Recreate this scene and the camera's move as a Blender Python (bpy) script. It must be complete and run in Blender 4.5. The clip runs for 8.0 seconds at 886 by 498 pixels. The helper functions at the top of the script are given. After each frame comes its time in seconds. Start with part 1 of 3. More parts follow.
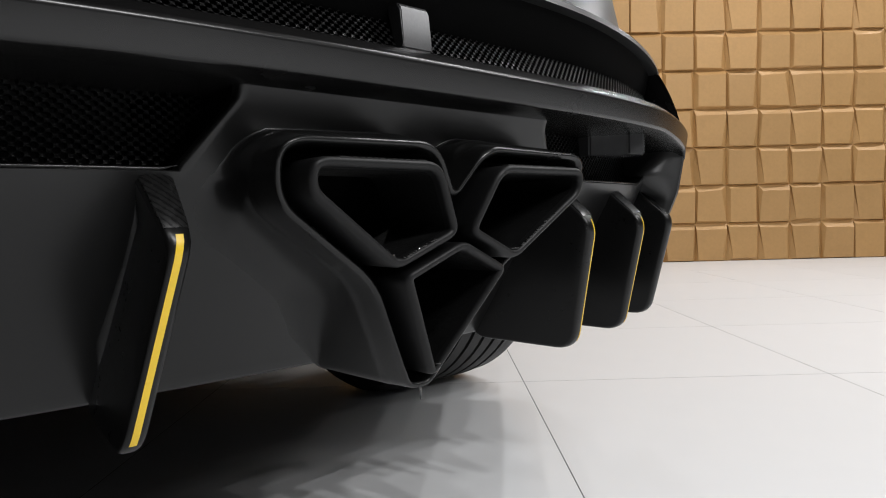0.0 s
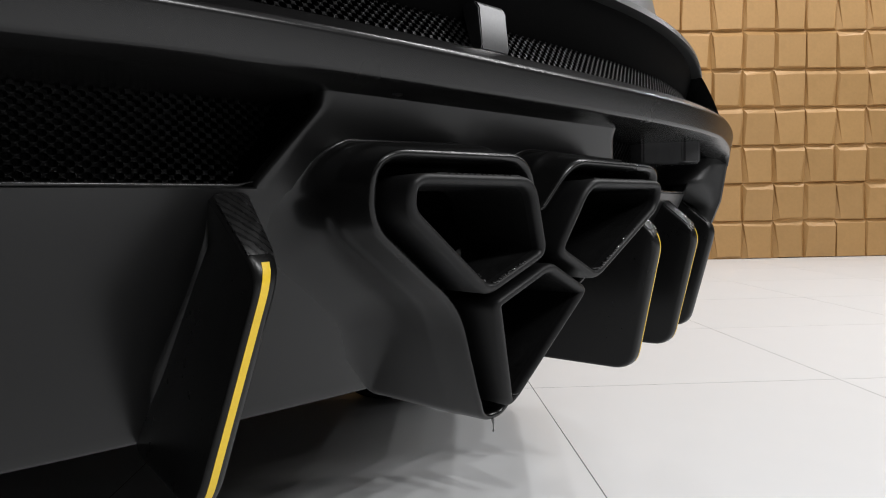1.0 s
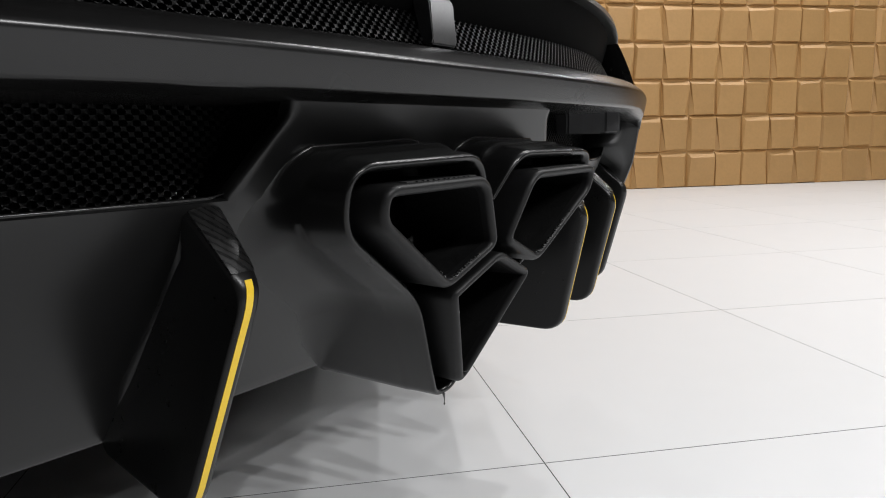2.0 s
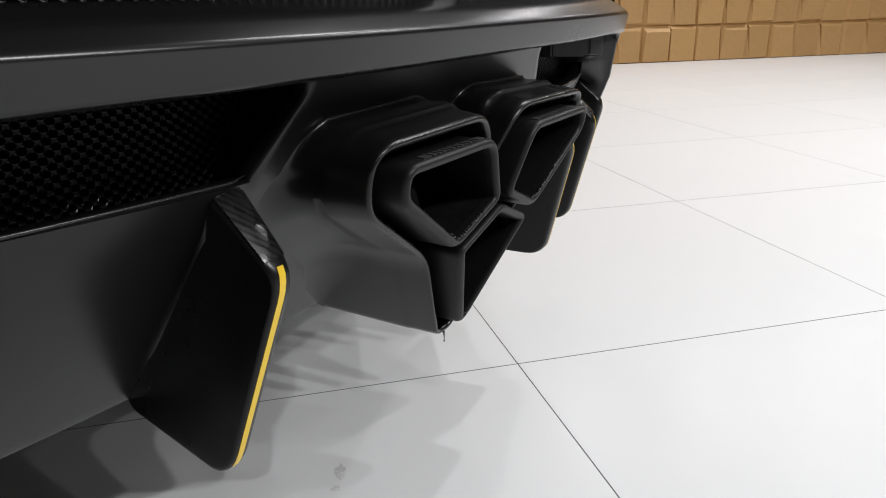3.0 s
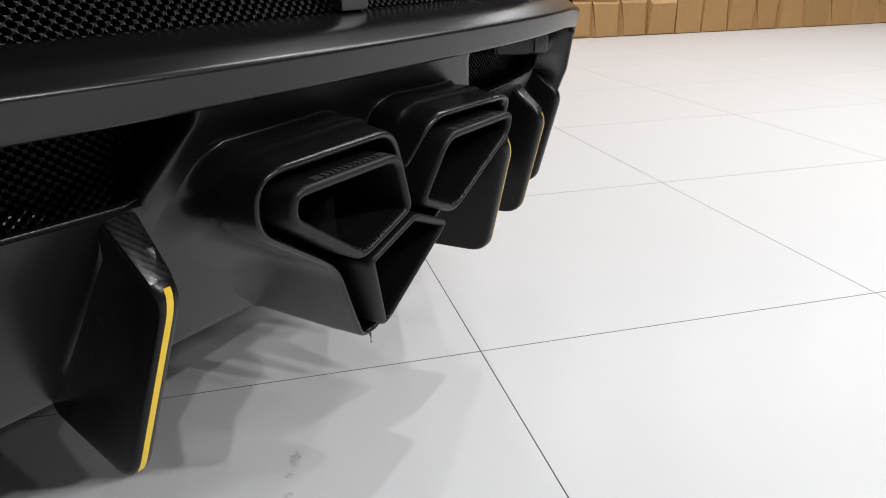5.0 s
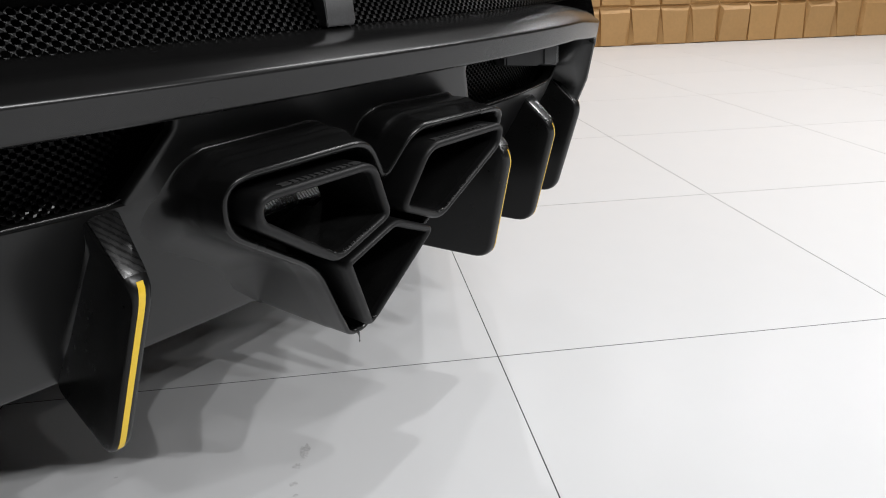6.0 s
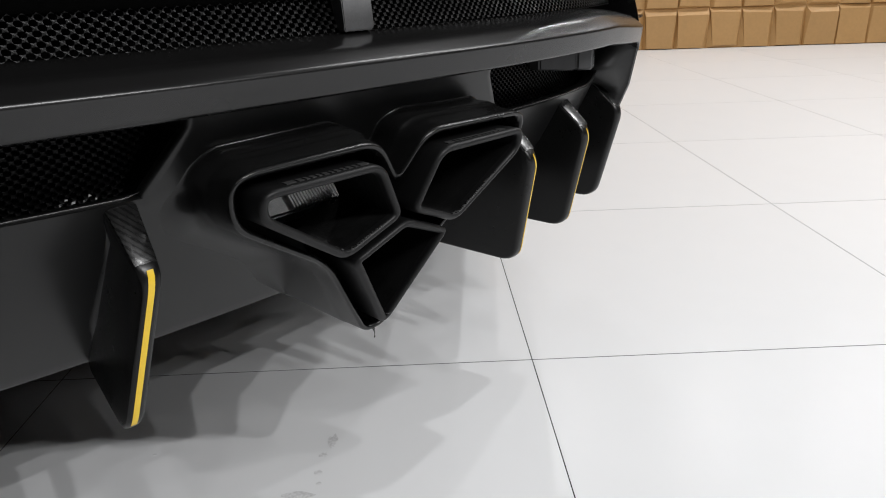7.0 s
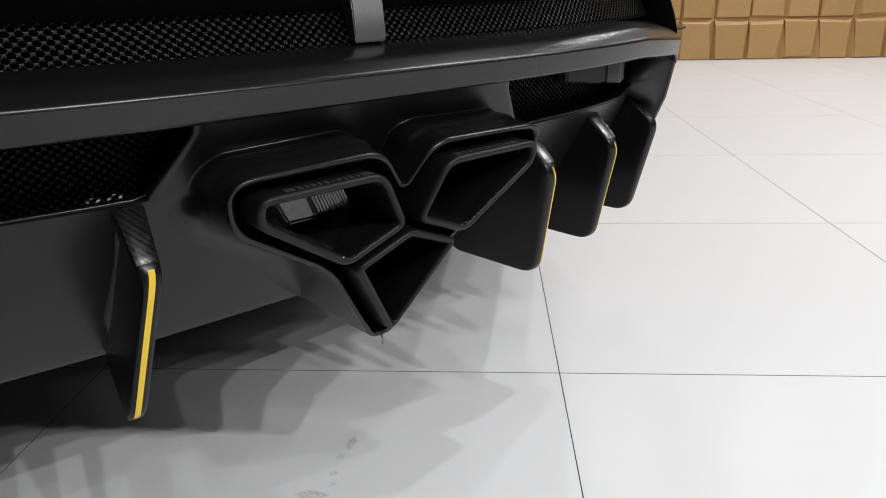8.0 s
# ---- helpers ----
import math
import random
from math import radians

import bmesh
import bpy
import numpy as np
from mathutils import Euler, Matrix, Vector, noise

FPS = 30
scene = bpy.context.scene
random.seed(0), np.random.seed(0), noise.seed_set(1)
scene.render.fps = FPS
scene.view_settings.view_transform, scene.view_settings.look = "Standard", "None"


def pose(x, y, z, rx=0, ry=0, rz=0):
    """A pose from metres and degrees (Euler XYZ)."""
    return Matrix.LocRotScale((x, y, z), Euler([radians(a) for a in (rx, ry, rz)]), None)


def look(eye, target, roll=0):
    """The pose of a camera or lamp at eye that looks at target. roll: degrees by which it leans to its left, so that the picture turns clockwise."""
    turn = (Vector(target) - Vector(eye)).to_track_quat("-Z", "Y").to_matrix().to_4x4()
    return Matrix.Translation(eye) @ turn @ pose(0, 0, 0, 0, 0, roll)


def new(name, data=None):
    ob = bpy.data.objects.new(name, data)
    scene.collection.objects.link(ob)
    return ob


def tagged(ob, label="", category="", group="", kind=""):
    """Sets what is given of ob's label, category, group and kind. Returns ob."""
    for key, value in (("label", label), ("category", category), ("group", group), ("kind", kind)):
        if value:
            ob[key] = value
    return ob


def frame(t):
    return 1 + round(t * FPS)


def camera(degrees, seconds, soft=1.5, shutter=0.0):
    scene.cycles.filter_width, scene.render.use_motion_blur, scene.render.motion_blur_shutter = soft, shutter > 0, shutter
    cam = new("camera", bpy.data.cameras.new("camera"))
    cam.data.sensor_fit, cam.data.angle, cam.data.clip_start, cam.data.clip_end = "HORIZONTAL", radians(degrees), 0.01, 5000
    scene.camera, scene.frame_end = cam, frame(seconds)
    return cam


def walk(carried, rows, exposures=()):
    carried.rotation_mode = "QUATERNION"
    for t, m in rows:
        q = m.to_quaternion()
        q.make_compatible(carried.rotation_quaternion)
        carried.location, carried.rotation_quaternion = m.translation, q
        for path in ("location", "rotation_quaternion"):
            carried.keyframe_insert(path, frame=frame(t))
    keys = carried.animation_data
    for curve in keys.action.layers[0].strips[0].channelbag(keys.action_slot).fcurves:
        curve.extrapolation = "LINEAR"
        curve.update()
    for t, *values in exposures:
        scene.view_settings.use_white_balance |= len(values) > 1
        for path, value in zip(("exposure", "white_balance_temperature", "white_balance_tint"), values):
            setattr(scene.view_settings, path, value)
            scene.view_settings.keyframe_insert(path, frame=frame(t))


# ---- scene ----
cam = camera(63.8, 8.0, 1.05)
PATH = [
    (0, (-0.215, -1.038, 0.438), (-0.201, 0.96, 0.344), -1.4),
    (0.3, (-0.22, -1.051, 0.431), (-0.203, 0.946, 0.333), -1.2),
    (0.5, (-0.235, -1.052, 0.418), (-0.217, 0.946, 0.343), -1.8),
    (0.7, (-0.259, -1.03, 0.419), (-0.238, 0.968, 0.323), -1.2),
    (1, (-0.295, -0.985, 0.457), (-0.214, 1.01, 0.349), -1.1),
    (1.5, (-0.327, -0.979, 0.493), (-0.084, 1.003, 0.388), -1.2),
    (2, (-0.341, -0.999, 0.509), (0.022, 0.943, 0.193), -1.2),
    (2.2, (-0.345, -0.984, 0.52), (0.067, 0.929, 0.108), -0.9),
    (3.3, (-0.389, -0.996, 0.595), (0.09, 0.812, -0.113), -1.0),
    (3.5, (-0.388, -0.999, 0.604), (0.092, 0.802, -0.12), -1.1),
    (4, (-0.371, -1.004, 0.613), (0.107, 0.79, -0.133), -1.3),
    (4.5, (-0.336, -1.013, 0.612), (0.129, 0.784, -0.132), -1.2),
    (5, (-0.304, -1.018, 0.61), (0.127, 0.79, -0.128), -1.5),
    (5.2, (-0.291, -1.024, 0.612), (0.115, 0.791, -0.124), -1.5),
    (6.3, (-0.216, -1.06, 0.619), (-0.022, 0.796, -0.101), -1.7),
    (6.5, (-0.207, -1.061, 0.618), (-0.046, 0.799, -0.102), -1.7),
    (7, (-0.18, -1.07, 0.623), (-0.125, 0.795, -0.096), -1.6),
    (7.5, (-0.149, -1.07, 0.629), (-0.187, 0.795, -0.091), -1.4),
    (8, (-0.128, -1.07, 0.628), (-0.244, 0.799, -0.075), -1.2),
]
walk(cam, [(t, look(eye, target, roll)) for t, eye, target, roll in PATH])

# ---- world, lights, exposure ----
scene.view_settings.exposure = 0.0
world = bpy.data.worlds.new("world")
world.use_nodes = True
world.node_tree.nodes["Background"].inputs[0].default_value = (0.8, 0.85, 0.9, 1)
world.node_tree.nodes["Background"].inputs[1].default_value = 0.05
scene.world = world

ROOM_X0, ROOM_X1, ROOM_Y0, ROOM_Y1, ROOM_H = -5.2, 7.2, -6.0, 5.0, 3.3
# three rows of lights along the room and a short slanting row: (x, y, watts, length, width)
LAMP_AT = [(1.63 + 1.2 * i, -2.8, w, 0.06, 0.06) for i, w in ((0, 44), (0.5, 52), (1, 62), (1.5, 38), (2, 30), (2.5, 14), (3, 12))]
LAMP_AT += [(0.76, -2.4, 14, 0.06, 0.06), (0.22, -3.25, 11, 0.06, 0.06), (-0.3, -4.15, 8, 0.06, 0.06)]
# x 1.3 is an added lamp that brightens the gearbox
LAMP_AT += [(x, 0.9, w, 0.06, 0.06) for x, w in ((1.3, 12), (1.9, 28), (3.1, 36), (4.3, 28), (5.5, 18))]
LAMP_AT += [(-0.2 + 1.2 * i, 4.0, 18.0, 0.06, 0.06) for i in range(6)]


def lamp(x, y, watts, length, width):
    d = bpy.data.lights.new("ceiling_lamp", "AREA")
    d.shape, d.size, d.size_y, d.energy, d.color = "RECTANGLE", length, width, watts, (0.985, 0.985, 0.992)
    ob = new("ceiling_lamp", d)
    ob.matrix_world = pose(x, y, ROOM_H - 0.075)


for at in LAMP_AT:
    lamp(*at)


# ---- materials ----
def material(name, base, rough=0.5, metal=0.0, coat=0.0, coat_rough=0.1, noise_scale=0.0, noise_amount=0.0,
             bump_scale=0.0, bump=0.0, rough_var=0.0, random_amount=0.0, spec=0.5):
    m = bpy.data.materials.new(name)
    m.use_nodes = True
    nt = m.node_tree
    b = nt.nodes["Principled BSDF"]
    b.inputs["Base Color"].default_value = (*base, 1)
    b.inputs["Roughness"].default_value = rough
    b.inputs["Metallic"].default_value = metal
    b.inputs["Coat Weight"].default_value = coat
    b.inputs["Coat Roughness"].default_value = coat_rough
    b.inputs["Specular IOR Level"].default_value = spec
    tc = nt.nodes.new("ShaderNodeTexCoord")
    colour = None
    if noise_amount:
        n1 = nt.nodes.new("ShaderNodeTexNoise")
        n1.inputs["Scale"].default_value, n1.inputs["Detail"].default_value = noise_scale, 6
        nt.links.new(tc.outputs["Object"], n1.inputs["Vector"])
        n2 = nt.nodes.new("ShaderNodeTexNoise")
        n2.inputs["Scale"].default_value, n2.inputs["Detail"].default_value = noise_scale * 9, 3
        nt.links.new(tc.outputs["Object"], n2.inputs["Vector"])
        add = nt.nodes.new("ShaderNodeMath")
        add.operation = "ADD"
        nt.links.new(n1.outputs["Fac"], add.inputs[0])
        nt.links.new(n2.outputs["Fac"], add.inputs[1])
        mr = nt.nodes.new("ShaderNodeMapRange")
        mr.inputs["From Min"].default_value, mr.inputs["From Max"].default_value = 0.7, 1.3
        mr.inputs["To Min"].default_value, mr.inputs["To Max"].default_value = 1 - noise_amount, 1 + noise_amount
        nt.links.new(add.outputs[0], mr.inputs["Value"])
        mul = nt.nodes.new("ShaderNodeVectorMath")
        mul.operation = "SCALE"
        mul.inputs[0].default_value = base
        nt.links.new(mr.outputs[0], mul.inputs["Scale"])
        colour = mul.outputs[0]
        nt.links.new(colour, b.inputs["Base Color"])
        if rough_var:
            mr2 = nt.nodes.new("ShaderNodeMapRange")
            mr2.inputs["From Min"].default_value, mr2.inputs["From Max"].default_value = 0.7, 1.3
            mr2.inputs["To Min"].default_value, mr2.inputs["To Max"].default_value = rough - rough_var, rough + rough_var
            nt.links.new(add.outputs[0], mr2.inputs["Value"])
            nt.links.new(mr2.outputs[0], b.inputs["Roughness"])
    if random_amount and colour:
        oi = nt.nodes.new("ShaderNodeObjectInfo")
        mr3 = nt.nodes.new("ShaderNodeMapRange")
        mr3.inputs["To Min"].default_value, mr3.inputs["To Max"].default_value = 1 - random_amount, 1 + random_amount
        nt.links.new(oi.outputs["Random"], mr3.inputs["Value"])
        mul2 = nt.nodes.new("ShaderNodeVectorMath")
        mul2.operation = "SCALE"
        nt.links.new(colour, mul2.inputs[0])
        nt.links.new(mr3.outputs[0], mul2.inputs["Scale"])
        nt.links.new(mul2.outputs[0], b.inputs["Base Color"])
    if bump:
        nb = nt.nodes.new("ShaderNodeTexNoise")
        nb.inputs["Scale"].default_value, nb.inputs["Detail"].default_value = bump_scale, 4
        nt.links.new(tc.outputs["Object"], nb.inputs["Vector"])
        bn = nt.nodes.new("ShaderNodeBump")
        bn.inputs["Strength"].default_value, bn.inputs["Distance"].default_value = bump, 0.002
        nt.links.new(nb.outputs["Fac"], bn.inputs["Height"])
        nt.links.new(bn.outputs[0], b.inputs["Normal"])
    return m


def carbon(name, base=0.016, rough=0.3, scale=210.0, contrast=0.45, spec=0.18):
    """Twill-woven carbon: diagonal bands of alternating sheen."""
    m = material(name, (base, base, base), rough, spec=spec)
    nt = m.node_tree
    b = nt.nodes["Principled BSDF"]
    tc = nt.nodes.new("ShaderNodeTexCoord")
    w = nt.nodes.new("ShaderNodeTexWave")
    w.wave_type, w.bands_direction = "BANDS", "DIAGONAL"
    w.inputs["Scale"].default_value = scale * 0.6
    w.inputs["Distortion"].default_value = 0.4
    flat = nt.nodes.new("ShaderNodeMapping")
    flat.inputs["Scale"].default_value = (1, 0, 1)
    nt.links.new(tc.outputs["Object"], flat.inputs["Vector"])
    nt.links.new(flat.outputs[0], w.inputs["Vector"])
    ck = nt.nodes.new("ShaderNodeTexChecker")
    ck.inputs["Scale"].default_value = scale
    nt.links.new(flat.outputs[0], ck.inputs["Vector"])
    mix = nt.nodes.new("ShaderNodeMath")
    mix.operation = "MULTIPLY_ADD"
    mix.inputs[1].default_value, mix.inputs[2].default_value = 0.35, 0.0
    nt.links.new(ck.outputs["Fac"], mix.inputs[0])
    nt.links.new(w.outputs["Fac"], mix.inputs[2])
    mr = nt.nodes.new("ShaderNodeMapRange")
    mr.inputs["From Max"].default_value = 1.35
    mr.inputs["To Min"].default_value, mr.inputs["To Max"].default_value = rough - 0.12 * contrast, rough + 0.3 * contrast
    nt.links.new(mix.outputs[0], mr.inputs["Value"])
    nt.links.new(mr.outputs[0], b.inputs["Roughness"])
    mr2 = nt.nodes.new("ShaderNodeMapRange")
    mr2.inputs["From Max"].default_value = 1.35
    mr2.inputs["To Min"].default_value, mr2.inputs["To Max"].default_value = base * (1 - contrast * 0.5), base * (1 + contrast)
    nt.links.new(mix.outputs[0], mr2.inputs["Value"])
    nt.links.new(mr2.outputs[0], b.inputs["Base Color"])
    return m


M_PAINT = material("satin_black_paint", (0.0054, 0.0053, 0.0053), 0.27, spec=0.42, noise_scale=4, noise_amount=0.08, rough_var=0.004)
M_DECK = material("matt_black_paint", (0.018, 0.018, 0.018), 0.34, spec=0.5, noise_scale=5, noise_amount=0.1, rough_var=0.02)
M_CARBON = carbon("satin_carbon_weave", 0.005, 0.31, 150, 0.04, 0.38)
M_HOUSE = material("satin_black_surround", (0.005, 0.005, 0.005), 0.27, spec=0.38, noise_scale=5, noise_amount=0.06, rough_var=0.004)
M_FIN = carbon("glossy_carbon_weave", 0.006, 0.27, 190, 0.35, 0.42)
# Copy of M_FIN with sheen added and fainter weave, for the right-hand caps
M_CAP = carbon("right_cap_carbon_weave", 0.006, 0.22, 190, 0.1, 0.5)
M_POST = material("black_bumper_plastic", (0.02, 0.02, 0.02), 0.4, spec=0.35, noise_scale=20, noise_amount=0.1, rough_var=0.03)
M_FINSIDE = material("fin_black", (0.0045, 0.0045, 0.0045), 0.3, spec=0.28, noise_scale=20, noise_amount=0.12, bump_scale=700, bump=0.02, rough_var=0.03)
M_TIP = material("matt_black_metal", (0.0055, 0.0055, 0.0057), 0.46, spec=0.27, noise_scale=30, noise_amount=0.15, bump_scale=1500, bump=0.03, rough_var=0.03)
M_INNER = material("dull_black", (0.004, 0.004, 0.004), 0.6, spec=0.16, noise_scale=25, noise_amount=0.3, bump_scale=300, bump=0.2, rough_var=0.1)
M_MESH = material("black_wire_mesh", (0.004, 0.004, 0.004), 0.36, spec=0.135, noise_scale=60, noise_amount=0.15)
M_BLACK = material("black_plastic", (0.0014, 0.0014, 0.0014), 0.7, spec=0.03, noise_scale=18, noise_amount=0.2, bump_scale=500, bump=0.1)
M_YELLOW = material("yellow_pinstripe", (0.75, 0.5, 0.03), 0.3, spec=0.5, noise_scale=80, noise_amount=0.05)
M_MARK = material("grey_engraving", (0.032, 0.032, 0.032), 0.4, noise_scale=90, noise_amount=0.2)
M_BRACKET = material("brushed_dark_metal", (0.14, 0.14, 0.142), 0.42, metal=1.0, noise_scale=60, noise_amount=0.1, rough_var=0.04)
M_SILVER = material("cast_aluminium", (0.88, 0.88, 0.88), 0.45, metal=0.0, noise_scale=80, noise_amount=0.2)
M_LENS = material("smoked_lens", (0.045, 0.045, 0.046), 0.15, coat=0.4, coat_rough=0.05, spec=0.25, noise_scale=90, noise_amount=0.1)
M_TYRE = material("black_rubber", (0.014, 0.014, 0.014), 0.65, noise_scale=40, noise_amount=0.2, bump_scale=260, bump=0.15)
M_RIM = material("dark_alloy", (0.03, 0.03, 0.03), 0.35, metal=0.8, noise_scale=30, noise_amount=0.1)
M_TILE = material("white_porcelain", (0.785, 0.79, 0.797), 0.31, noise_scale=1.2, noise_amount=0.008, random_amount=0.01, spec=0.28)
M_GROUT = material("grey_grout", (0.03, 0.03, 0.03), 0.8, noise_scale=30, noise_amount=0.2, bump_scale=200, bump=0.2)
M_GOLD = material("gold_relief_panel", (0.41, 0.236, 0.09), 0.42, metal=0.15, noise_scale=5, noise_amount=0.06, bump_scale=90, bump=0.06, rough_var=0.06, random_amount=0.06)
M_GREY = material("grey_wall_paint", (0.05, 0.05, 0.051), 0.7, noise_scale=3, noise_amount=0.04, bump_scale=120, bump=0.1)
M_DARK = material("grey_ceiling_paint", (0.08, 0.08, 0.081), 0.7, noise_scale=3, noise_amount=0.03, bump_scale=120, bump=0.1)
M_LIGHTBODY = material("white_lamp_housing", (0.75, 0.75, 0.75), 0.5, noise_scale=20, noise_amount=0.03)


# ---- mesh helpers ----
def mesh_of(bm, name, mat, smooth=0.0):
    bmesh.ops.recalc_face_normals(bm, faces=bm.faces)
    me = bpy.data.meshes.new(name)
    bm.to_mesh(me)
    bm.free()
    me.materials.append(mat)
    if smooth:
        me.set_sharp_from_angle(angle=radians(smooth))
        for p in me.polygons:
            p.use_smooth = True
    return me


def part(name, bm, mat, parent, label="", smooth=40.0):
    ob = new(name, mesh_of(bm, name, mat, smooth))
    ob.parent = parent
    return tagged(ob, label)


def box(bm, x0, x1, y0, y1, z0, z1, bevel=0.0, seg=2):
    r = bmesh.ops.create_cube(bm, size=1, matrix=Matrix.LocRotScale(((x0 + x1) / 2, (y0 + y1) / 2, (z0 + z1) / 2), None, (x1 - x0, y1 - y0, z1 - z0)))
    if bevel:
        es = list({e for v in r["verts"] for e in v.link_edges})
        bmesh.ops.bevel(bm, geom=es, offset=bevel, segments=seg, affect="EDGES", profile=0.5)
    return bm


def rounded(corners, seg=6):
    """A closed outline from corners (a, b, radius), each rounded off with an arc-like curve."""
    out, n = [], len(corners)
    for i, (x, y, r) in enumerate(corners):
        p, a, c = Vector((x, y)), Vector(corners[i - 1][:2]), Vector(corners[(i + 1) % n][:2])
        da, dc = (a - p), (c - p)
        k = 1.0 if r == 0 else r
        ta = p + da.normalized() * min(k * 1.0, da.length * 0.48) if r else p
        tc = p + dc.normalized() * min(k * 1.0, dc.length * 0.48) if r else p
        for s in range(seg + 1):
            f = s / seg
            out.append(((1 - f) ** 2) * ta + 2 * f * (1 - f) * p * 1.0 + f * f * tc)
    return [p for i, p in enumerate(out) if (p - out[i - 1]).length > 1e-5]


def inset(loop, d):
    """Moves a closed 2D outline outward (d > 0) or inward along its normals."""
    n = len(loop)
    area = sum(loop[i - 1].x * loop[i].y - loop[i].x * loop[i - 1].y for i in range(n))
    s = 1 if area > 0 else -1
    out = []
    for i in range(n):
        t1, t2 = loop[i] - loop[i - 1], loop[(i + 1) % n] - loop[i]
        if t1.length < 1e-7:
            t1 = loop[i] - loop[i - 2]
        if t2.length < 1e-7:
            t2 = loop[(i + 2) % n] - loop[i]
        t1, t2 = t1.normalized(), t2.normalized()
        n1, n2 = Vector((t1.y, -t1.x)) * s, Vector((t2.y, -t2.x)) * s
        m = n1 + n2
        m = m.normalized() if m.length > 1e-6 else n1
        out.append(loop[i] + m * d / max(0.6, m.dot(n1)))
    return out


def loft(bm, rings, closed=True, cap_first=False, cap_last=False):
    vs = [[bm.verts.new(p) for p in ring] for ring in rings]
    n = len(vs[0])
    for a, b in zip(vs, vs[1:]):
        for i in range(n if closed else n - 1):
            j = (i + 1) % n
            bm.faces.new((a[i], a[j], b[j], b[i]))
    if cap_first:
        bm.faces.new(vs[0])
    if cap_last:
        bm.faces.new(vs[-1])
    return vs


def bow(x):
    """How far the car's tail curves forward at a distance from its centre line."""
    return 0.5 * abs(x) ** 3


# ---- the room ----
def setting(name, bm, mat, label, category, smooth=0.0):
    ob = new(name, mesh_of(bm, name, mat, smooth))
    return tagged(ob, label, category, kind="structure")


floor = setting("floor", box(bmesh.new(), ROOM_X0, ROOM_X1, ROOM_Y0, ROOM_Y1, -0.12, -0.0004), M_GROUT, "white glossy large-format tile floor with thin grey joints", "floor")
ceiling = setting("ceiling", box(bmesh.new(), ROOM_X0 - 0.2, ROOM_X1 + 0.2, ROOM_Y0 - 0.2, ROOM_Y1 + 0.2, ROOM_H, ROOM_H + 0.15), M_DARK, "plain grey painted showroom ceiling", "ceiling")
wall_back = setting("wall_north", box(bmesh.new(), ROOM_X0, ROOM_X1, ROOM_Y1 - 0.07, ROOM_Y1 + 0.2, 0, ROOM_H), M_DARK, "feature wall clad in gold faceted relief blocks", "wall")
setting("wall_south", box(bmesh.new(), ROOM_X0, ROOM_X1, ROOM_Y0 - 0.2, ROOM_Y0, 0, ROOM_H), M_GREY, "plain grey painted wall behind the car", "wall")
setting("wall_west", box(bmesh.new(), ROOM_X0 - 0.2, ROOM_X0, ROOM_Y0 - 0.2, ROOM_Y1 + 0.2, 0, ROOM_H), M_GREY, "plain grey painted side wall", "wall")
setting("wall_east", box(bmesh.new(), ROOM_X1, ROOM_X1 + 0.2, ROOM_Y0 - 0.2, ROOM_Y1 + 0.2, 0, ROOM_H), M_DARK, "plain grey painted side wall", "wall")


def ceiling_light(x, y, length, width):
    root = new("ceiling_light")
    root.matrix_world = pose(x, y, ROOM_H)
    kind = "small white square downlight"
    tagged(root, kind + " fixed to the grey showroom ceiling", "ceiling light", "lights on the ceiling")
    h, w = length / 2 + 0.03, width / 2 + 0.03
    bm = bmesh.new()
    box(bm, -h, h, -w, w, -0.045, 0, 0.006)
    part("housing", bm, M_LIGHTBODY, root)
    for x0, x1, y0, y1 in ((-h, h, -w, -w + 0.015), (-h, h, w - 0.015, w), (-h, -h + 0.015, -w + 0.015, w - 0.015), (h - 0.015, h, -w + 0.015, w - 0.015)):
        bm = bmesh.new()
        box(bm, x0, x1, y0, y1, -0.08, -0.046, 0.003)
        part("rim_strip", bm, M_LIGHTBODY, root)


for lx, ly, lw, ll, lb in LAMP_AT:
    ceiling_light(lx, ly, ll, lb)


# ---- the car ----
CAR_X, CAR_Y, CAR_TURN = -0.212, -0.439, 43.5
car = new("sports_car")
car.matrix_world = pose(CAR_X, CAR_Y, 0, 0, 0, CAR_TURN)
tagged(car, "satin black tuned sports car with carbon diffuser parked on white tiles", "car")


def swept(bm, profile, x0, x1, n):
    """Sweeps a profile of (y, z) along the bowed tail from x0 to x1."""
    rings = []
    for i in range(n + 1):
        x = x0 + (x1 - x0) * i / n
        rings.append([(x, y + bow(x), z) for y, z in profile])
    loft(bm, rings, True, True, True)
    return bm


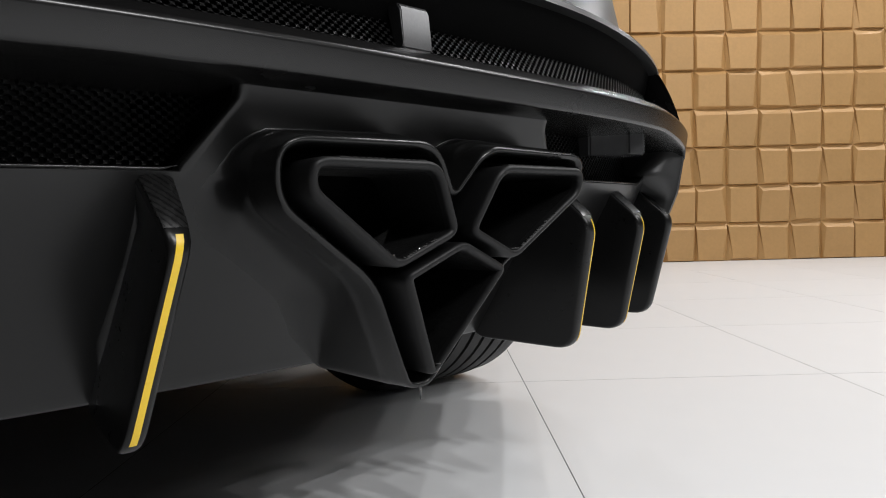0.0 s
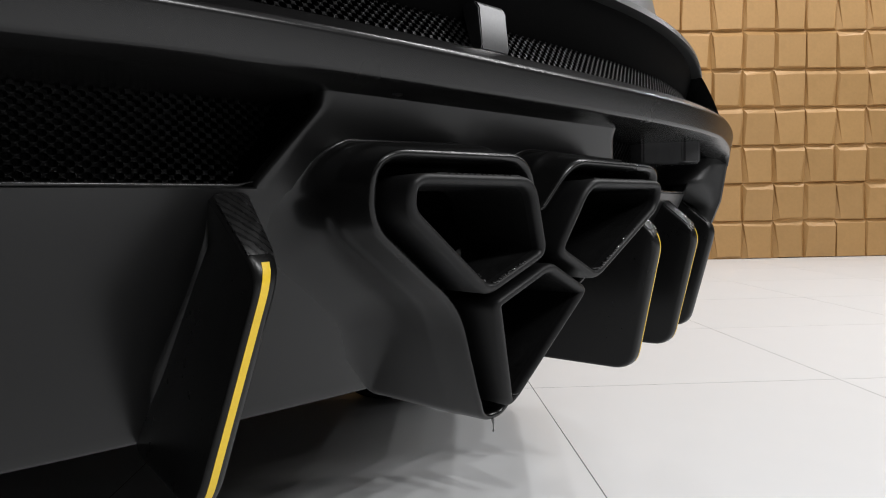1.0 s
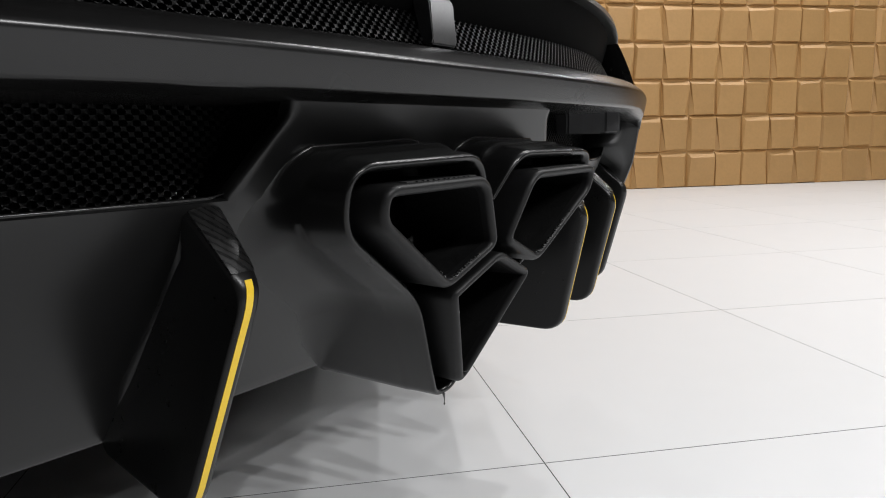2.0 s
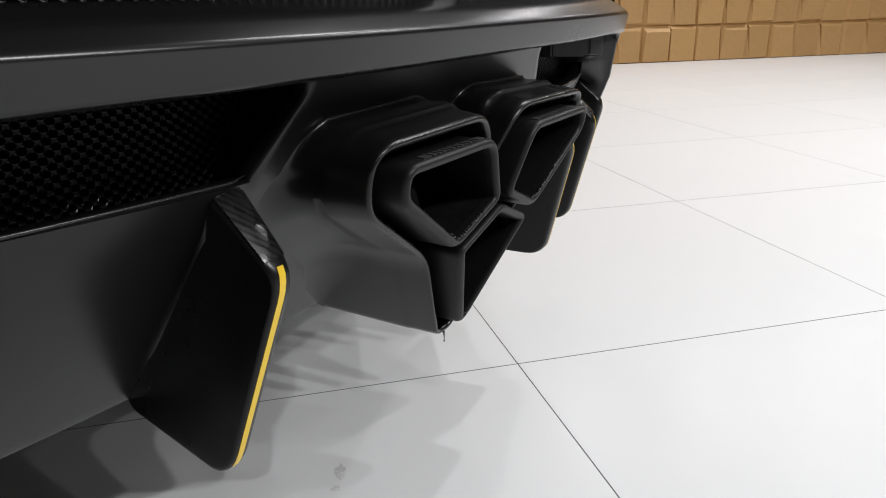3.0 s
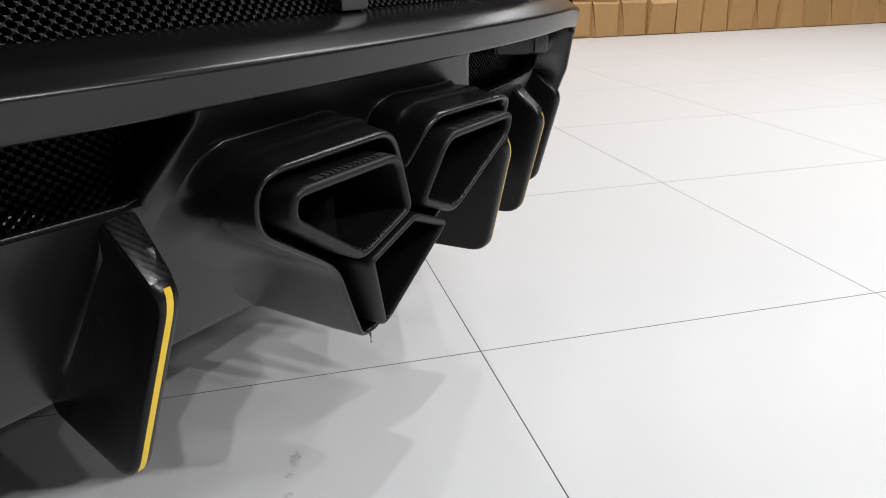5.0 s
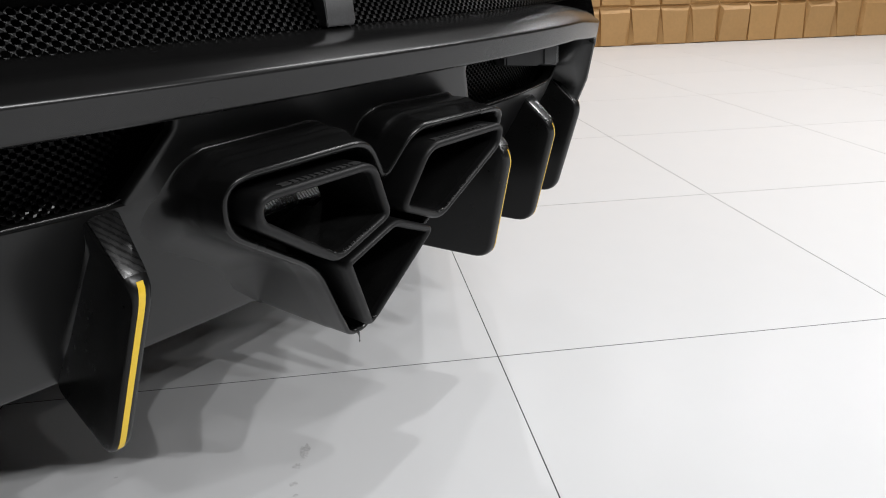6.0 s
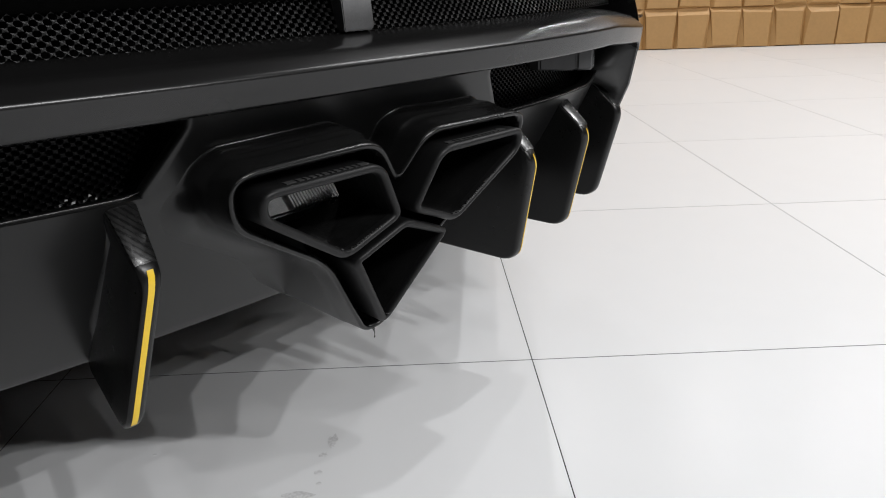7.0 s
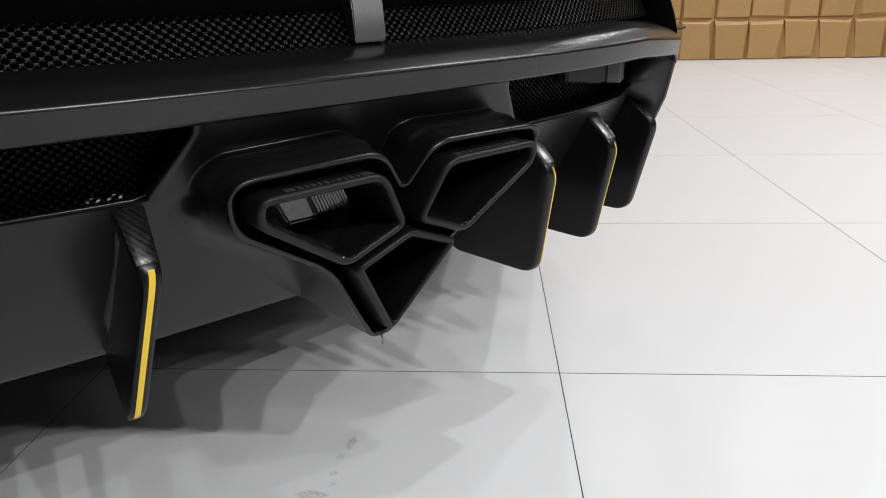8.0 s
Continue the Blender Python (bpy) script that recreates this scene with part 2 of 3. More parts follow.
# shelf: the ledge between the upper grille and the diffuser
SHELF_END = 0.575
prof = [(p.x, p.y) for p in rounded([(-0.019, 0.536, 0.003), (-0.024, 0.5585, 0.0035), (-0.0065, 0.5702, 0.007), (0.03, 0.579, 0.02), (0.075, 0.581, 0.0), (0.075, 0.53, 0), (0.0, 0.532, 0.004)], 7)]
bm = bmesh.new()
rings = []
N = 120
for i in range(N + 1):
    x = -SHELF_END + 2 * SHELF_END * i / N
    e = min(1, (SHELF_END - abs(x)) / 0.016)
    pull = 0.016 * (1 - math.sqrt(max(0, 1 - (1 - e) ** 2)))
    # the ends turn down into the corner posts: hollow below, rounded above
    under = 0.014 * (1 - math.sqrt(max(0.0, 1 - min(1.0, max(0.0, (abs(x) - 0.54) / 0.024)) ** 2)))
    over = 0.024 * (1 - math.sqrt(max(0.0, 1 - min(1.0, max(0.0, (abs(x) - 0.551) / 0.0242)) ** 2)))
    sag = 0.004 * max(0, (abs(x) - 0.4)) / 0.17 * 3
    rings.append([(x, y + bow(x) + pull * (1 if y < 0.05 else 0), z - sag - (over if z > 0.55 else under if y < 0.03 else 0)) for y, z in prof])
loft(bm, rings, True, True, True)
part("tail_shelf", bm, M_PAINT, car, "satin black bowed ledge with a light-catching edge")

# exhaust housing outline with three lobes, as seen from behind
HALF = [(0.0, 0.455, 0.008), (0.028, 0.4945, 0.02), (0.172, 0.4925, 0.026), (0.166, 0.448, 0.018), (0.071, 0.385, 0.022), (0.013, 0.287, 0.011)]
HOUSING = rounded([(x, z, r) for x, z, r in HALF] + [(-x, z, r) for x, z, r in reversed(HALF[1:])], 7)


def inside(loop, x, z):
    hit = False
    for p, q in zip(loop, loop[-1:] + loop[:-1]):
        if (p.y > z) != (q.y > z) and x < (q.x - p.x) * (z - p.y) / (q.y - p.y) + p.x:
            hit = not hit
    return hit


def ease(f):
    f = max(0.0, min(1.0, f))
    return f * f * (3 - 2 * f)


# diffuser: a slope behind the fins that runs up between the side openings as the centre panel
Z_LEDGE, Z_LOW = 0.4722, 0.297


def panel_half(z):
    return 0.168 + 0.036 * max(0, min(1, (0.524 - z) / 0.05))


def panel_y(x, z):
    """The diffuser's surface: y at a place across the car and a height."""
    f = max(0.0, min(1.0, (Z_LEDGE - z) / (Z_LEDGE - Z_LOW)))
    if z > Z_LEDGE:
        return 0.0395 - 0.41 * (z - Z_LEDGE) + 0.5 * bow(x)
    side = 0.0395 + 0.1235 * f ** 1.15 + bow(x) * (1 - 0.35 * f)
    mid = 0.0395 + 0.1235 * (0.3 * f ** 1.15 + 0.7 * f) + bow(x) * (0.5 + 0.15 * f)
    return mid + (side - mid) * ease((abs(x) - 0.2) / 0.16)


bm = bmesh.new()
OUTER, INNER = 30, 60
rows = []
for j in range(37):
    z = 0.545 - (0.545 - Z_LEDGE) * j / 16 if j <= 16 else Z_LEDGE - (Z_LEDGE - Z_LOW) * (j - 16) / 20
    h = panel_half(z)
    narrow = 1 - 0.05 * max(0, j - 16) / 20
    row = {}
    for i in range(INNER + 1):
        x = (-h + 2 * h * i / INNER) * narrow
        row[i] = bm.verts.new((x, panel_y(x, z), z))
    if j <= 16:
        # rounded return into the opening
        for k, (dx, dy) in enumerate(((0.0018, 0.0012), (0.0028, 0.0042), (0.0026, 0.012))):
            row[-1001 - k] = bm.verts.new((-h - dx, panel_y(h, z) + dy, z))
            row[1001 + k] = bm.verts.new((h + dx, panel_y(h, z) + dy, z))
    if j >= 16:
        for k in range(1, OUTER + 1):
            x = h + (0.56 - h) * k / OUTER
            rise = 0.032 * max(0, (x - 0.455) / 0.09) ** 1.4 * (1 - (j - 16) / 20)
            for sign, key in ((-1, -k), (1, INNER + k)):
                row[key] = bm.verts.new((sign * x * narrow, panel_y(x, z), z + rise))
    rows.append(row)
core = inset(HOUSING, -0.012)
for r0, r1 in zip(rows, rows[1:]):
    keys = sorted(set(r0) & set(r1))
    for k0, k1 in zip(keys, keys[1:]):
        quad = (r0[k0], r0[k1], r1[k1], r1[k0])
        if not inside(core, sum(v.co.x for v in quad) / 4, sum(v.co.z for v in quad) / 4):
            bm.faces.new(quad)
# ledge that the side openings stand on, and the rolled lower edge
for sign in (-1, 1):
    top = [rows[16][k] for k in (range(0, -OUTER - 1, -1) if sign < 0 else range(INNER, INNER + OUTER + 1))]
    last = top
    for dy, dz in ((0.002, 0.0012), (0.005, 0.0014), (0.018, 0.001), (0.021, -0.002), (0.021, -0.03)):
        nxt = [bm.verts.new((v.co.x, v.co.y + dy, v.co.z + dz)) for v in top]
        for k in range(len(top) - 1):
            bm.faces.new((last[k], last[k + 1], nxt[k + 1], nxt[k]))
        last = nxt
low = [rows[36][k] for k in sorted(rows[36])]
last = low
for dy, dz in ((0.003, -0.003), (0.009, -0.0045), (0.03, 0.0)):
    nxt = [bm.verts.new((v.co.x, v.co.y + dy, v.co.z + dz)) for v in low]
    for k in range(len(low) - 1):
        bm.faces.new((last[k], last[k + 1], nxt[k + 1], nxt[k]))
    last = nxt
part("diffuser_panel", bm, M_CARBON, car, "satin black diffuser slope with a faint carbon weave", 50)

# rod added along the ledge under each side opening, for its edge highlight
for s in (-1, 1):
    bm = bmesh.new()
    rows = []
    for i in range(41):
        x = 0.2055 + (0.53 - 0.2055) * (i / 40) ** 1.6
        rise = 0.032 * max(0, (x - 0.455) / 0.09) ** 1.4
        slim = 0.25 + 0.75 * ease((x - 0.2055) / 0.012)
        rows.append([(s * x, 0.0402 + bow(x) + 0.0017 * slim * math.cos(a), 0.4742 + rise + 0.003 * (1 - slim) + 0.0014 * slim * math.sin(a)) for a in [2 * math.pi * k / 10 for k in range(10)]])
    loft(bm, rows, True, True, True)
    part("ledge_edge_rod", bm, M_PAINT, car, "thin glossy black rod added to catch light along the ledge", 60)

for s in (-1, 1):
    bm = bmesh.new()
    rows = []
    for j in range(12):
        z = 0.545 - 0.069 * j / 11
        x, y = panel_half(z), 0.012 + panel_y(0, z)
        rows.append([(s * (x + 0.0024), y, z), (s * (x + 0.001), y + 0.2, z), (s * (x - 0.006), y + 0.2, z), (s * (x - 0.003), y - 0.004, z)])
    loft(bm, rows, True, True, True)
    part("opening_wall", bm, M_BLACK, car)


# exhaust housing with three lobes
def face_y(z, y_top=-0.03, z_top=0.493):
    return y_top + (z_top - z) * 0.297


def ring_at(loop, dy, y_of=face_y):
    return [(p.x, y_of(p.y) + dy, p.y) for p in loop]


def flare(x, z):
    """Where the housing steps out into its upper shoulders."""
    return ease((z - 0.478) / 0.012) * ease((0.168 - abs(x)) / 0.03) * ease((abs(x) - 0.01) / 0.016)


def housing_ring(d, dy):
    wide, tight = inset(HOUSING, d), inset(HOUSING, d if d < 0 else d * 0.15)
    out = []
    for h, w, t in zip(HOUSING, wide, tight):
        p = t.lerp(w, flare(h.x, h.y))
        out.append(Vector((p.x, face_y(p.y) + dy, max(p.y, 0.2845))))
    return out


def housing_foot(wall, steps=10):
    """Rings that sweep the housing's wall into the diffuser behind it with a hollow curve."""
    rings = [[] for _ in range(steps + 1)]
    n = len(HOUSING)
    for i, w in enumerate(wall):
        t = HOUSING[(i + 1) % n] - HOUSING[i - 1]
        out = Vector((t.y, -t.x)).normalized() if t.length > 1e-7 else Vector((0, 1))
        if out.dot(inset(HOUSING, 0.001)[i] - HOUSING[i]) < 0:
            out = -out
        k = flare(w.x, w.z)
        reach = (0.030 * (1 - k) + 0.007 * k) * ease((w.z - 0.284) / 0.06)
        if w.z > 0.44 and abs(w.x) < 0.06:
            reach = 0.004 + (reach - 0.004) * ease((abs(w.x) - 0.02) / 0.04)
        if abs(w.x) > 0.1:
            reach += (min(reach, 0.006) - reach) * ease((w.z - 0.455) / 0.03)
        far = Vector((w.x + out.x * reach, 0, max(0.2845, w.z + out.y * reach)))
        far.y = panel_y(far.x, far.z) + 0.0005
        corner = Vector((w.x, max(panel_y(w.x, w.z) + 0.0005, w.y + 0.002), w.z))
        near = Vector((w.x, max(w.y, corner.y - 1.3 * reach - 0.001), w.z))
        far.y = max(far.y, near.y + 0.001) if k < 0.5 else far.y
        for j in range(steps + 1):
            f = j / steps
            rings[j].append((1 - f) ** 2 * near + 2 * f * (1 - f) * corner + f * f * far)
    return rings


bm = bmesh.new()
walls = [housing_ring(*a) for a in ((-0.006, 0.08), (-0.0058, 0.006), (-0.0052, 0.003), (-0.0038, 0.0008), (-0.002, 0.0), (-0.0004, 0.0006), (0.001, 0.0022), (0.0018, 0.0045), (0.0024, 0.008),
                                    (0.0045, 0.0235), (0.006, 0.0285), (0.0078, 0.0305), (0.009, 0.033), (0.0096, 0.036), (0.0094, 0.0395))]
loft(bm, walls + housing_foot(walls[-1]))
part("exhaust_housing", bm, M_HOUSE, car, "satin black three-lobed exhaust surround", 60)
TIP_A = [(-0.1525, 0.4795, 0.015), (-0.034, 0.4795, 0.016), (-0.005, 0.423, 0.013), (-0.068, 0.3965, 0.012), (-0.1535, 0.455, 0.012)]
TIP_B = [(-x, z, r) for x, z, r in TIP_A]
TIP_C = [(0.0, 0.418, 0.010), (0.060, 0.392, 0.010), (0.004, 0.301, 0.009), (-0.004, 0.301, 0.009), (-0.060, 0.392, 0.010)]


def tip_y(z):
    return -0.041 + 0.2 * (0.478 - z) + 1.2 * max(0.0, 0.425 - z) ** 2


def exhaust_tip(corners, marked):
    loop = rounded(corners, 7)
    bm = bmesh.new()
    lip = 0.0076
    rings = [ring_at(inset(loop, -0.001), 0.078, tip_y), ring_at(loop, 0.012, tip_y)]
    for k in range(11):
        a = math.pi * k / 10
        rings.append(ring_at(inset(loop, -lip / 2 * (1 - math.cos(a))), 0.0048 * (1 - math.sin(a)), tip_y))
    rings.append(ring_at(inset(loop, -lip), 0.01, tip_y))
    loft(bm, rings)
    tip = part("exhaust_tip", bm, M_TIP, car, "matt black angular exhaust outlet")
    bm = bmesh.new()
    rings = [ring_at(inset(loop, -d), dy, tip_y) for d, dy in ((0.0077, 0.009), (0.0078, 0.04), (0.008, 0.08), (0.0055, 0.082), (0.0055, 0.07))]
    if corners is not TIP_A:
        rings = rings[:2] + [ring_at(inset(loop, -0.0082), 0.13, tip_y)]
    loft(bm, rings, True, False, corners is not TIP_A)
    part("bore", bm, M_INNER, tip, "dull black inside of the outlet")
    if marked:
        s = 1 if corners[0][0] > 0 else -1
        x = 0.047
        for w in (0.009, 0.003, 0.0045, 0.003, 0.004, 0.0025, 0.0045, 0.003, 0.004, 0.003, 0.0045, 0.009):
            bm = bmesh.new()
            box(bm, *sorted((s * x, s * (x + w))), -0.0355, -0.029, 0.479, 0.4802)
            part("engraved_bar", bm, M_MARK, tip, "grey engraved bar", 0)
            x += w + 0.0024
    return tip


# dark plate added round the tips at the bottom of the housing, darkens the gap
bm = bmesh.new()
edges = []
for loop in [inset(HOUSING, -0.004)] + [inset(rounded(c, 7), -0.002) for c in (TIP_A, TIP_B, TIP_C)]:
    pts = [p for i, p in enumerate(loop) if (p - loop[i - 1]).length > 1e-5]
    vs = [bm.verts.new((p.x, face_y(p.y) + 0.06, p.y)) for p in pts]
    edges += [bm.edges.new((vs[i - 1], vs[i])) for i in range(len(vs))]
bmesh.ops.triangle_fill(bm, edges=edges, use_beauty=True)
part("housing_back", bm, M_INNER, car)

exhaust_tip(TIP_A, True)
exhaust_tip(TIP_B, True)
exhaust_tip(TIP_C, False)


# fins
def fin(x_kink, lean, toe, y_kink):
    """An upright diffuser blade; lean: outward per metre downward; toe: inward per metre forward."""
    s = 1 if x_kink > 0 else -1
    y = y_kink
    outline = rounded([(y + 0.048, 0.470, 0.004), (y - 0.001, 0.427, 0.018), (y + 0.042, 0.283, 0.022), (y + 0.172, 0.287, 0.014), (y + 0.185, 0.32, 0.01), (y + 0.10, 0.44, 0.01)], 6)

    def side(p):
        return x_kink + s * (lean * (0.425 - p.y) * (1 if p.y < 0.425 else 0.2) - toe * (p.x - y))

    th = 0.0072
    rings = []
    for off, d in ((-1, -0.004), (-0.95, -0.0024), (-0.8, -0.001), (-0.5, -0.0002), (0, 0), (0.5, -0.0002), (0.8, -0.001), (0.95, -0.0024), (1, -0.004)):
        wide = [1 + 1.6 * ease((p.y - 0.41) / 0.06) if off * s > 0 else 1 for p in outline]
        rings.append([(side(p) + off * th * w, p.x, p.y) for p, w in zip(inset(outline, d), wide)])
    bm = bmesh.new()
    loft(bm, rings, True, True, True)
    blade = part("diffuser_fin", bm, M_FINSIDE, car, "black carbon fin with a yellow pinstripe" if x_kink < 0.5 else "plain black carbon fin", 50)
    # pinstripe along the rear edge, round the kink
    path = [p for p in outline if p.x < y + 0.045 and 0.286 < p.y < 0.4325]
    path.sort(key=lambda p: -p.y)
    bm = bmesh.new()
    rows = []
    band = ((0.42, 0.0), (0.55, 0.0001), (0.68, -0.0002), (0.8, -0.0007)) if s > 0 else ((-0.48, 0.0002), (-0.2, 0.0003), (0.0, 0.0003), (0.2, 0.0003))
    lines = [inset(outline, d) for off, d in band]
    for p in path:
        i = outline.index(p)
        row = [(side(p) + off * th, line[i].x, line[i].y) for (off, d), line in zip(band, lines)]
        rows.append(row + [(row[-1][0], p.x + 0.003, p.y), (row[0][0], p.x + 0.003, p.y)])
    loft(bm, rows, True, True, True)
    if x_kink < 0.5:
        part("pinstripe", bm, M_YELLOW, blade, "bright yellow pinstripe")
    else:
        bm.free()
    # hollow root where the blade's outer side grows out of the diffuser
    bm = bmesh.new()
    rows = []
    for j in range(23):
        z = 0.456 - 0.14 * j / 22
        half, x = th * (1 + 1.6 * ease((z - 0.41) / 0.06)), x_kink
        for _ in range(6):
            x = side(Vector((panel_y(x, z), z))) + s * half
        r = 0.012 * ease(j / 6) * ease((22 - j) / 6) + 0.0004
        joint = Vector((x, panel_y(x, z), z))
        on_fin = Vector((side(Vector((joint.y - r, z))) + s * (half + 0.0002), joint.y - r, z))
        on_slope = Vector((x + s * r, panel_y(x + s * r, z) + 0.0006, z))
        rows.append([(1 - f) ** 2 * on_fin + 2 * f * (1 - f) * joint + f * f * on_slope for f in [k / 8 for k in range(9)]] + [joint + Vector((0, 0.006, 0))])
    loft(bm, rows, True, True, True)
    part("fin_root", bm, M_FINSIDE, blade, "", 60)
    # woven cap on the sloping top edge
    path = [p for p in outline if p.y > 0.434 and p.x < y + 0.047]
    path.sort(key=lambda p: -p.y)
    bm = bmesh.new()
    rows = []
    for p in path:
        q = p + Vector((-0.66, 0.75)) * 0.0003 * (2 * ease((p.y - 0.4335) / 0.007) - 1)
        g = ease((p.y - 0.41) / 0.06)
        end = ease((p.y - 0.4335) / 0.007)
        w0, w1 = (-0.006, 0.0064 * (1 + 1.6 * g)) if s > 0 else (-0.0064 * (1 + 1.6 * g), 0.006)
        row = [(side(p) + w0, p.x + 0.001, p.y - 0.001)]
        for k in range(9):
            b = (0.0024 if s < 0 else 0.0008) * end * math.sin(math.pi * k / 8) ** 0.6
            row.append((side(p) + w0 + (w1 - w0) * k / 8, q.x - 0.66 * b, q.y + 0.75 * b))
        rows.append(row + [(side(p) + w1, p.x + 0.001, p.y - 0.001)])
    loft(bm, rows, True, True, True)
    part("woven_cap", bm, M_FIN if s < 0 else M_CAP, blade, "glossy carbon weave on the top edge")
    return blade


for s in (-1, 1):
    fin(s * 0.2235, 0.2, 0.15, -0.001)
    fin(s * 0.379, 0.157, 0.16, 0.031)
    fin(s * 0.539, 0.1, 0.22, 0.079)


# wire mesh made of pierced cells
def pierced(bm, x0, x1, h0, h1, place, px=0.0107, pz=0.0082, hole=0.76, depth=0.003):
    """Diamond cells with eight-sided holes; place(x, h, d) gives the point d behind the sheet."""
    rows = int((h1 - h0) / (pz / 2))
    cols = int((x1 - x0) / px)
    for r in range(rows):
        for c in range(cols):
            cx, ch = x0 + (c + 0.5 + 0.5 * (r % 2)) * px, h0 + (r + 0.5) * pz / 2
            outer, ring = [], []
            for k in range(8):
                a = math.pi * k / 4
                if k % 2 == 0:
                    o = (cx + px / 2 * math.cos(a), ch + pz / 2 * math.sin(a))
                else:
                    o = (cx + px / 4 * (1 if math.cos(a) > 0 else -1), ch + pz / 4 * (1 if math.sin(a) > 0 else -1))
                outer.append(o)
                k2 = hole * (0.36 if k % 2 == 0 else 0.40)
                ring.append((cx + px * k2 * math.cos(a), ch + pz * k2 * math.sin(a)))
            vo = [bm.verts.new(place(*o, 0.0002)) for o in outer]
            vi = [bm.verts.new(place(*o, 0)) for o in ring]
            vb = [bm.verts.new(place(*o, depth)) for o in ring]
            for k in range(8):
                j = (k + 1) % 8
                bm.faces.new((vo[k], vo[j], vi[j], vi[k]))
                bm.faces.new((vi[k], vi[j], vb[j], vb[k]))
    return bm


def mesh_part(name, bm, label):
    me = bpy.data.meshes.new(name)
    bm.to_mesh(me)
    bm.free()
    me.materials.append(M_MESH)
    ob = new(name, me)
    ob.parent = car
    return tagged(ob, label, kind="stuff")


mesh_part("upper_grille", pierced(bmesh.new(), -0.53, 0.53, 0, 0.028, lambda x, h, d: (x, 0.03 + bow(x) + 0.55 * h + d, 0.579 + h), 0.0086, 0.0066, 0.92), "black pierced wire mesh")
for s in (-1, 1):
    mesh_part("side_grille", pierced(bmesh.new(), *sorted((s * 0.15, s * 0.51)), 0, 0.095, lambda x, h, d: (x, 0.0665 + bow(x) + 0.1 * h + d, 0.452 + h), 0.0084, 0.0066, 0.9, 0.0075), "black pierced wire mesh")
    # corner post that closes the side opening
    bm = bmesh.new()
    rows = []
    for j in range(25):
        f = j / 24
        z = 0.541 - 0.126 * f
        x, y = 0.5745 - 0.028 * f ** 1.1, 0.070 + 0.010 * f + 0.03 * max(0, f - 0.62)
        cheek = max(0, min(1, (z - 0.455) / 0.03)) * (0.15 + 0.85 * min(1, (0.545 - z) / 0.055))
        rows.append([(s * (x + 0.004), y + 0.05, z), (s * x, y + 0.008, z), (s * (x - 0.004), y + 0.001, z), (s * (x - 0.009), y + 0.001, z), (s * (x - 0.012), y + 0.006, z),
                     (s * (x - 0.0135 - 0.024 * cheek), y + 0.008 + 0.004 * cheek, z), (s * (x - 0.015 - 0.048 * cheek), y + 0.012 + 0.012 * cheek, z), (s * (x - 0.016 - 0.051 * cheek), y + 0.02 + 0.02 * cheek, z), (s * (x - 0.016 - 0.052 * cheek), y + 0.2, z), (s * (x + 0.006), y + 0.2, z)])
    loft(bm, rows, True, True, True)
    part("corner_post", bm, M_POST, car, "", 60)
# inner panel up to the lip; its low edge stands in for shade on the mesh
bm = bmesh.new()
swept(bm, [(0.09, 0.57), (0.09, 0.607), (0.047, 0.606), (0.044, 0.609), (0.03, 0.652), (0.05, 0.66), (0.11, 0.66), (0.11, 0.57)], -0.545, 0.545, 40)
part("grille_shade_panel", bm, M_BLACK, car, "black inner panel over the shaded upper mesh")

# bracket in front of the upper grille
bm = bmesh.new()
loft(bm, [[(x, y, z) for y, z in ((0.023, 0.5795), (0.0232, 0.584), (0.0255, 0.613), (0.03, 0.6185), (0.044, 0.6185), (0.04, 0.61), (0.034, 0.5795))] for x in (-0.0165, 0.0165)], True, True, True)
bmesh.ops.bevel(bm, geom=list(bm.edges), offset=0.0012, segments=2, affect="EDGES")
part("grille_bracket", bm, M_BRACKET, car, "brushed grey metal bracket")

# overhanging lip and the deck above it
def lip_z(x):
    f = max(0, abs(x) - 0.2) / 0.34
    return 0.655 - 0.018 * f ** 2


LIP = [(0.10, -0.004), (0.028, -0.003), (0.02, 0.0), (0.022, 0.007), (0.036, 0.016), (0.06, 0.022), (0.075, 0.06), (0.095, 0.14), (0.112, 0.185), (0.122, 0.192), (0.13, 0.185), (0.11, 0.13)]
bm = bmesh.new()
rings = []
for i in range(49):
    x = -0.545 + 1.09 * i / 48
    rings.append([(x * (1 - 0.02 * (h > 0.02)), y + bow(x), lip_z(x) + h) for y, h in LIP])
loft(bm, rings, True, True, True)
part("deck_lip", bm, M_DECK, car, "satin black overhanging tail lip")
for s in (-1, 1):
    bm = bmesh.new()
    rows = []
    for j in range(9):
        f = j / 8
        z = 0.552 + f * (lip_z(0.54) - 0.002 - 0.552)
        xo = 0.576 - 0.032 * f ** 2.4
        y = 0.078 + 0.02 * f
        rows.append([(s * (xo - 0.006), y, z), (s * xo, y + 0.003, z), (s * (xo + 0.003), y + 0.02, z), (s * (xo + 0.01), y + 0.3, z), (s * (xo - 0.02), y + 0.3, z), (s * (xo - 0.014), y + 0.03, z)])
    loft(bm, rows, True, True, True)
    part("opening_side", bm, M_PAINT, car)

for s in (-1, 1):
    bm = bmesh.new()
    loft(bm, [[(s * 0.56, 0.12, z), (s * 0.66, 0.126, z), (s * 0.70, 0.145, z - 0.001), (s * 0.708, 0.165, z - 0.001), (s * 0.71, 0.24, z), (s * 0.56, 0.24, z)] for z in (0.551, 0.5545)], True, True, True)
    bmesh.ops.bevel(bm, geom=list(bm.edges), offset=0.0008, segments=2, affect="EDGES")
    part("side_winglet", bm, M_PAINT, car)

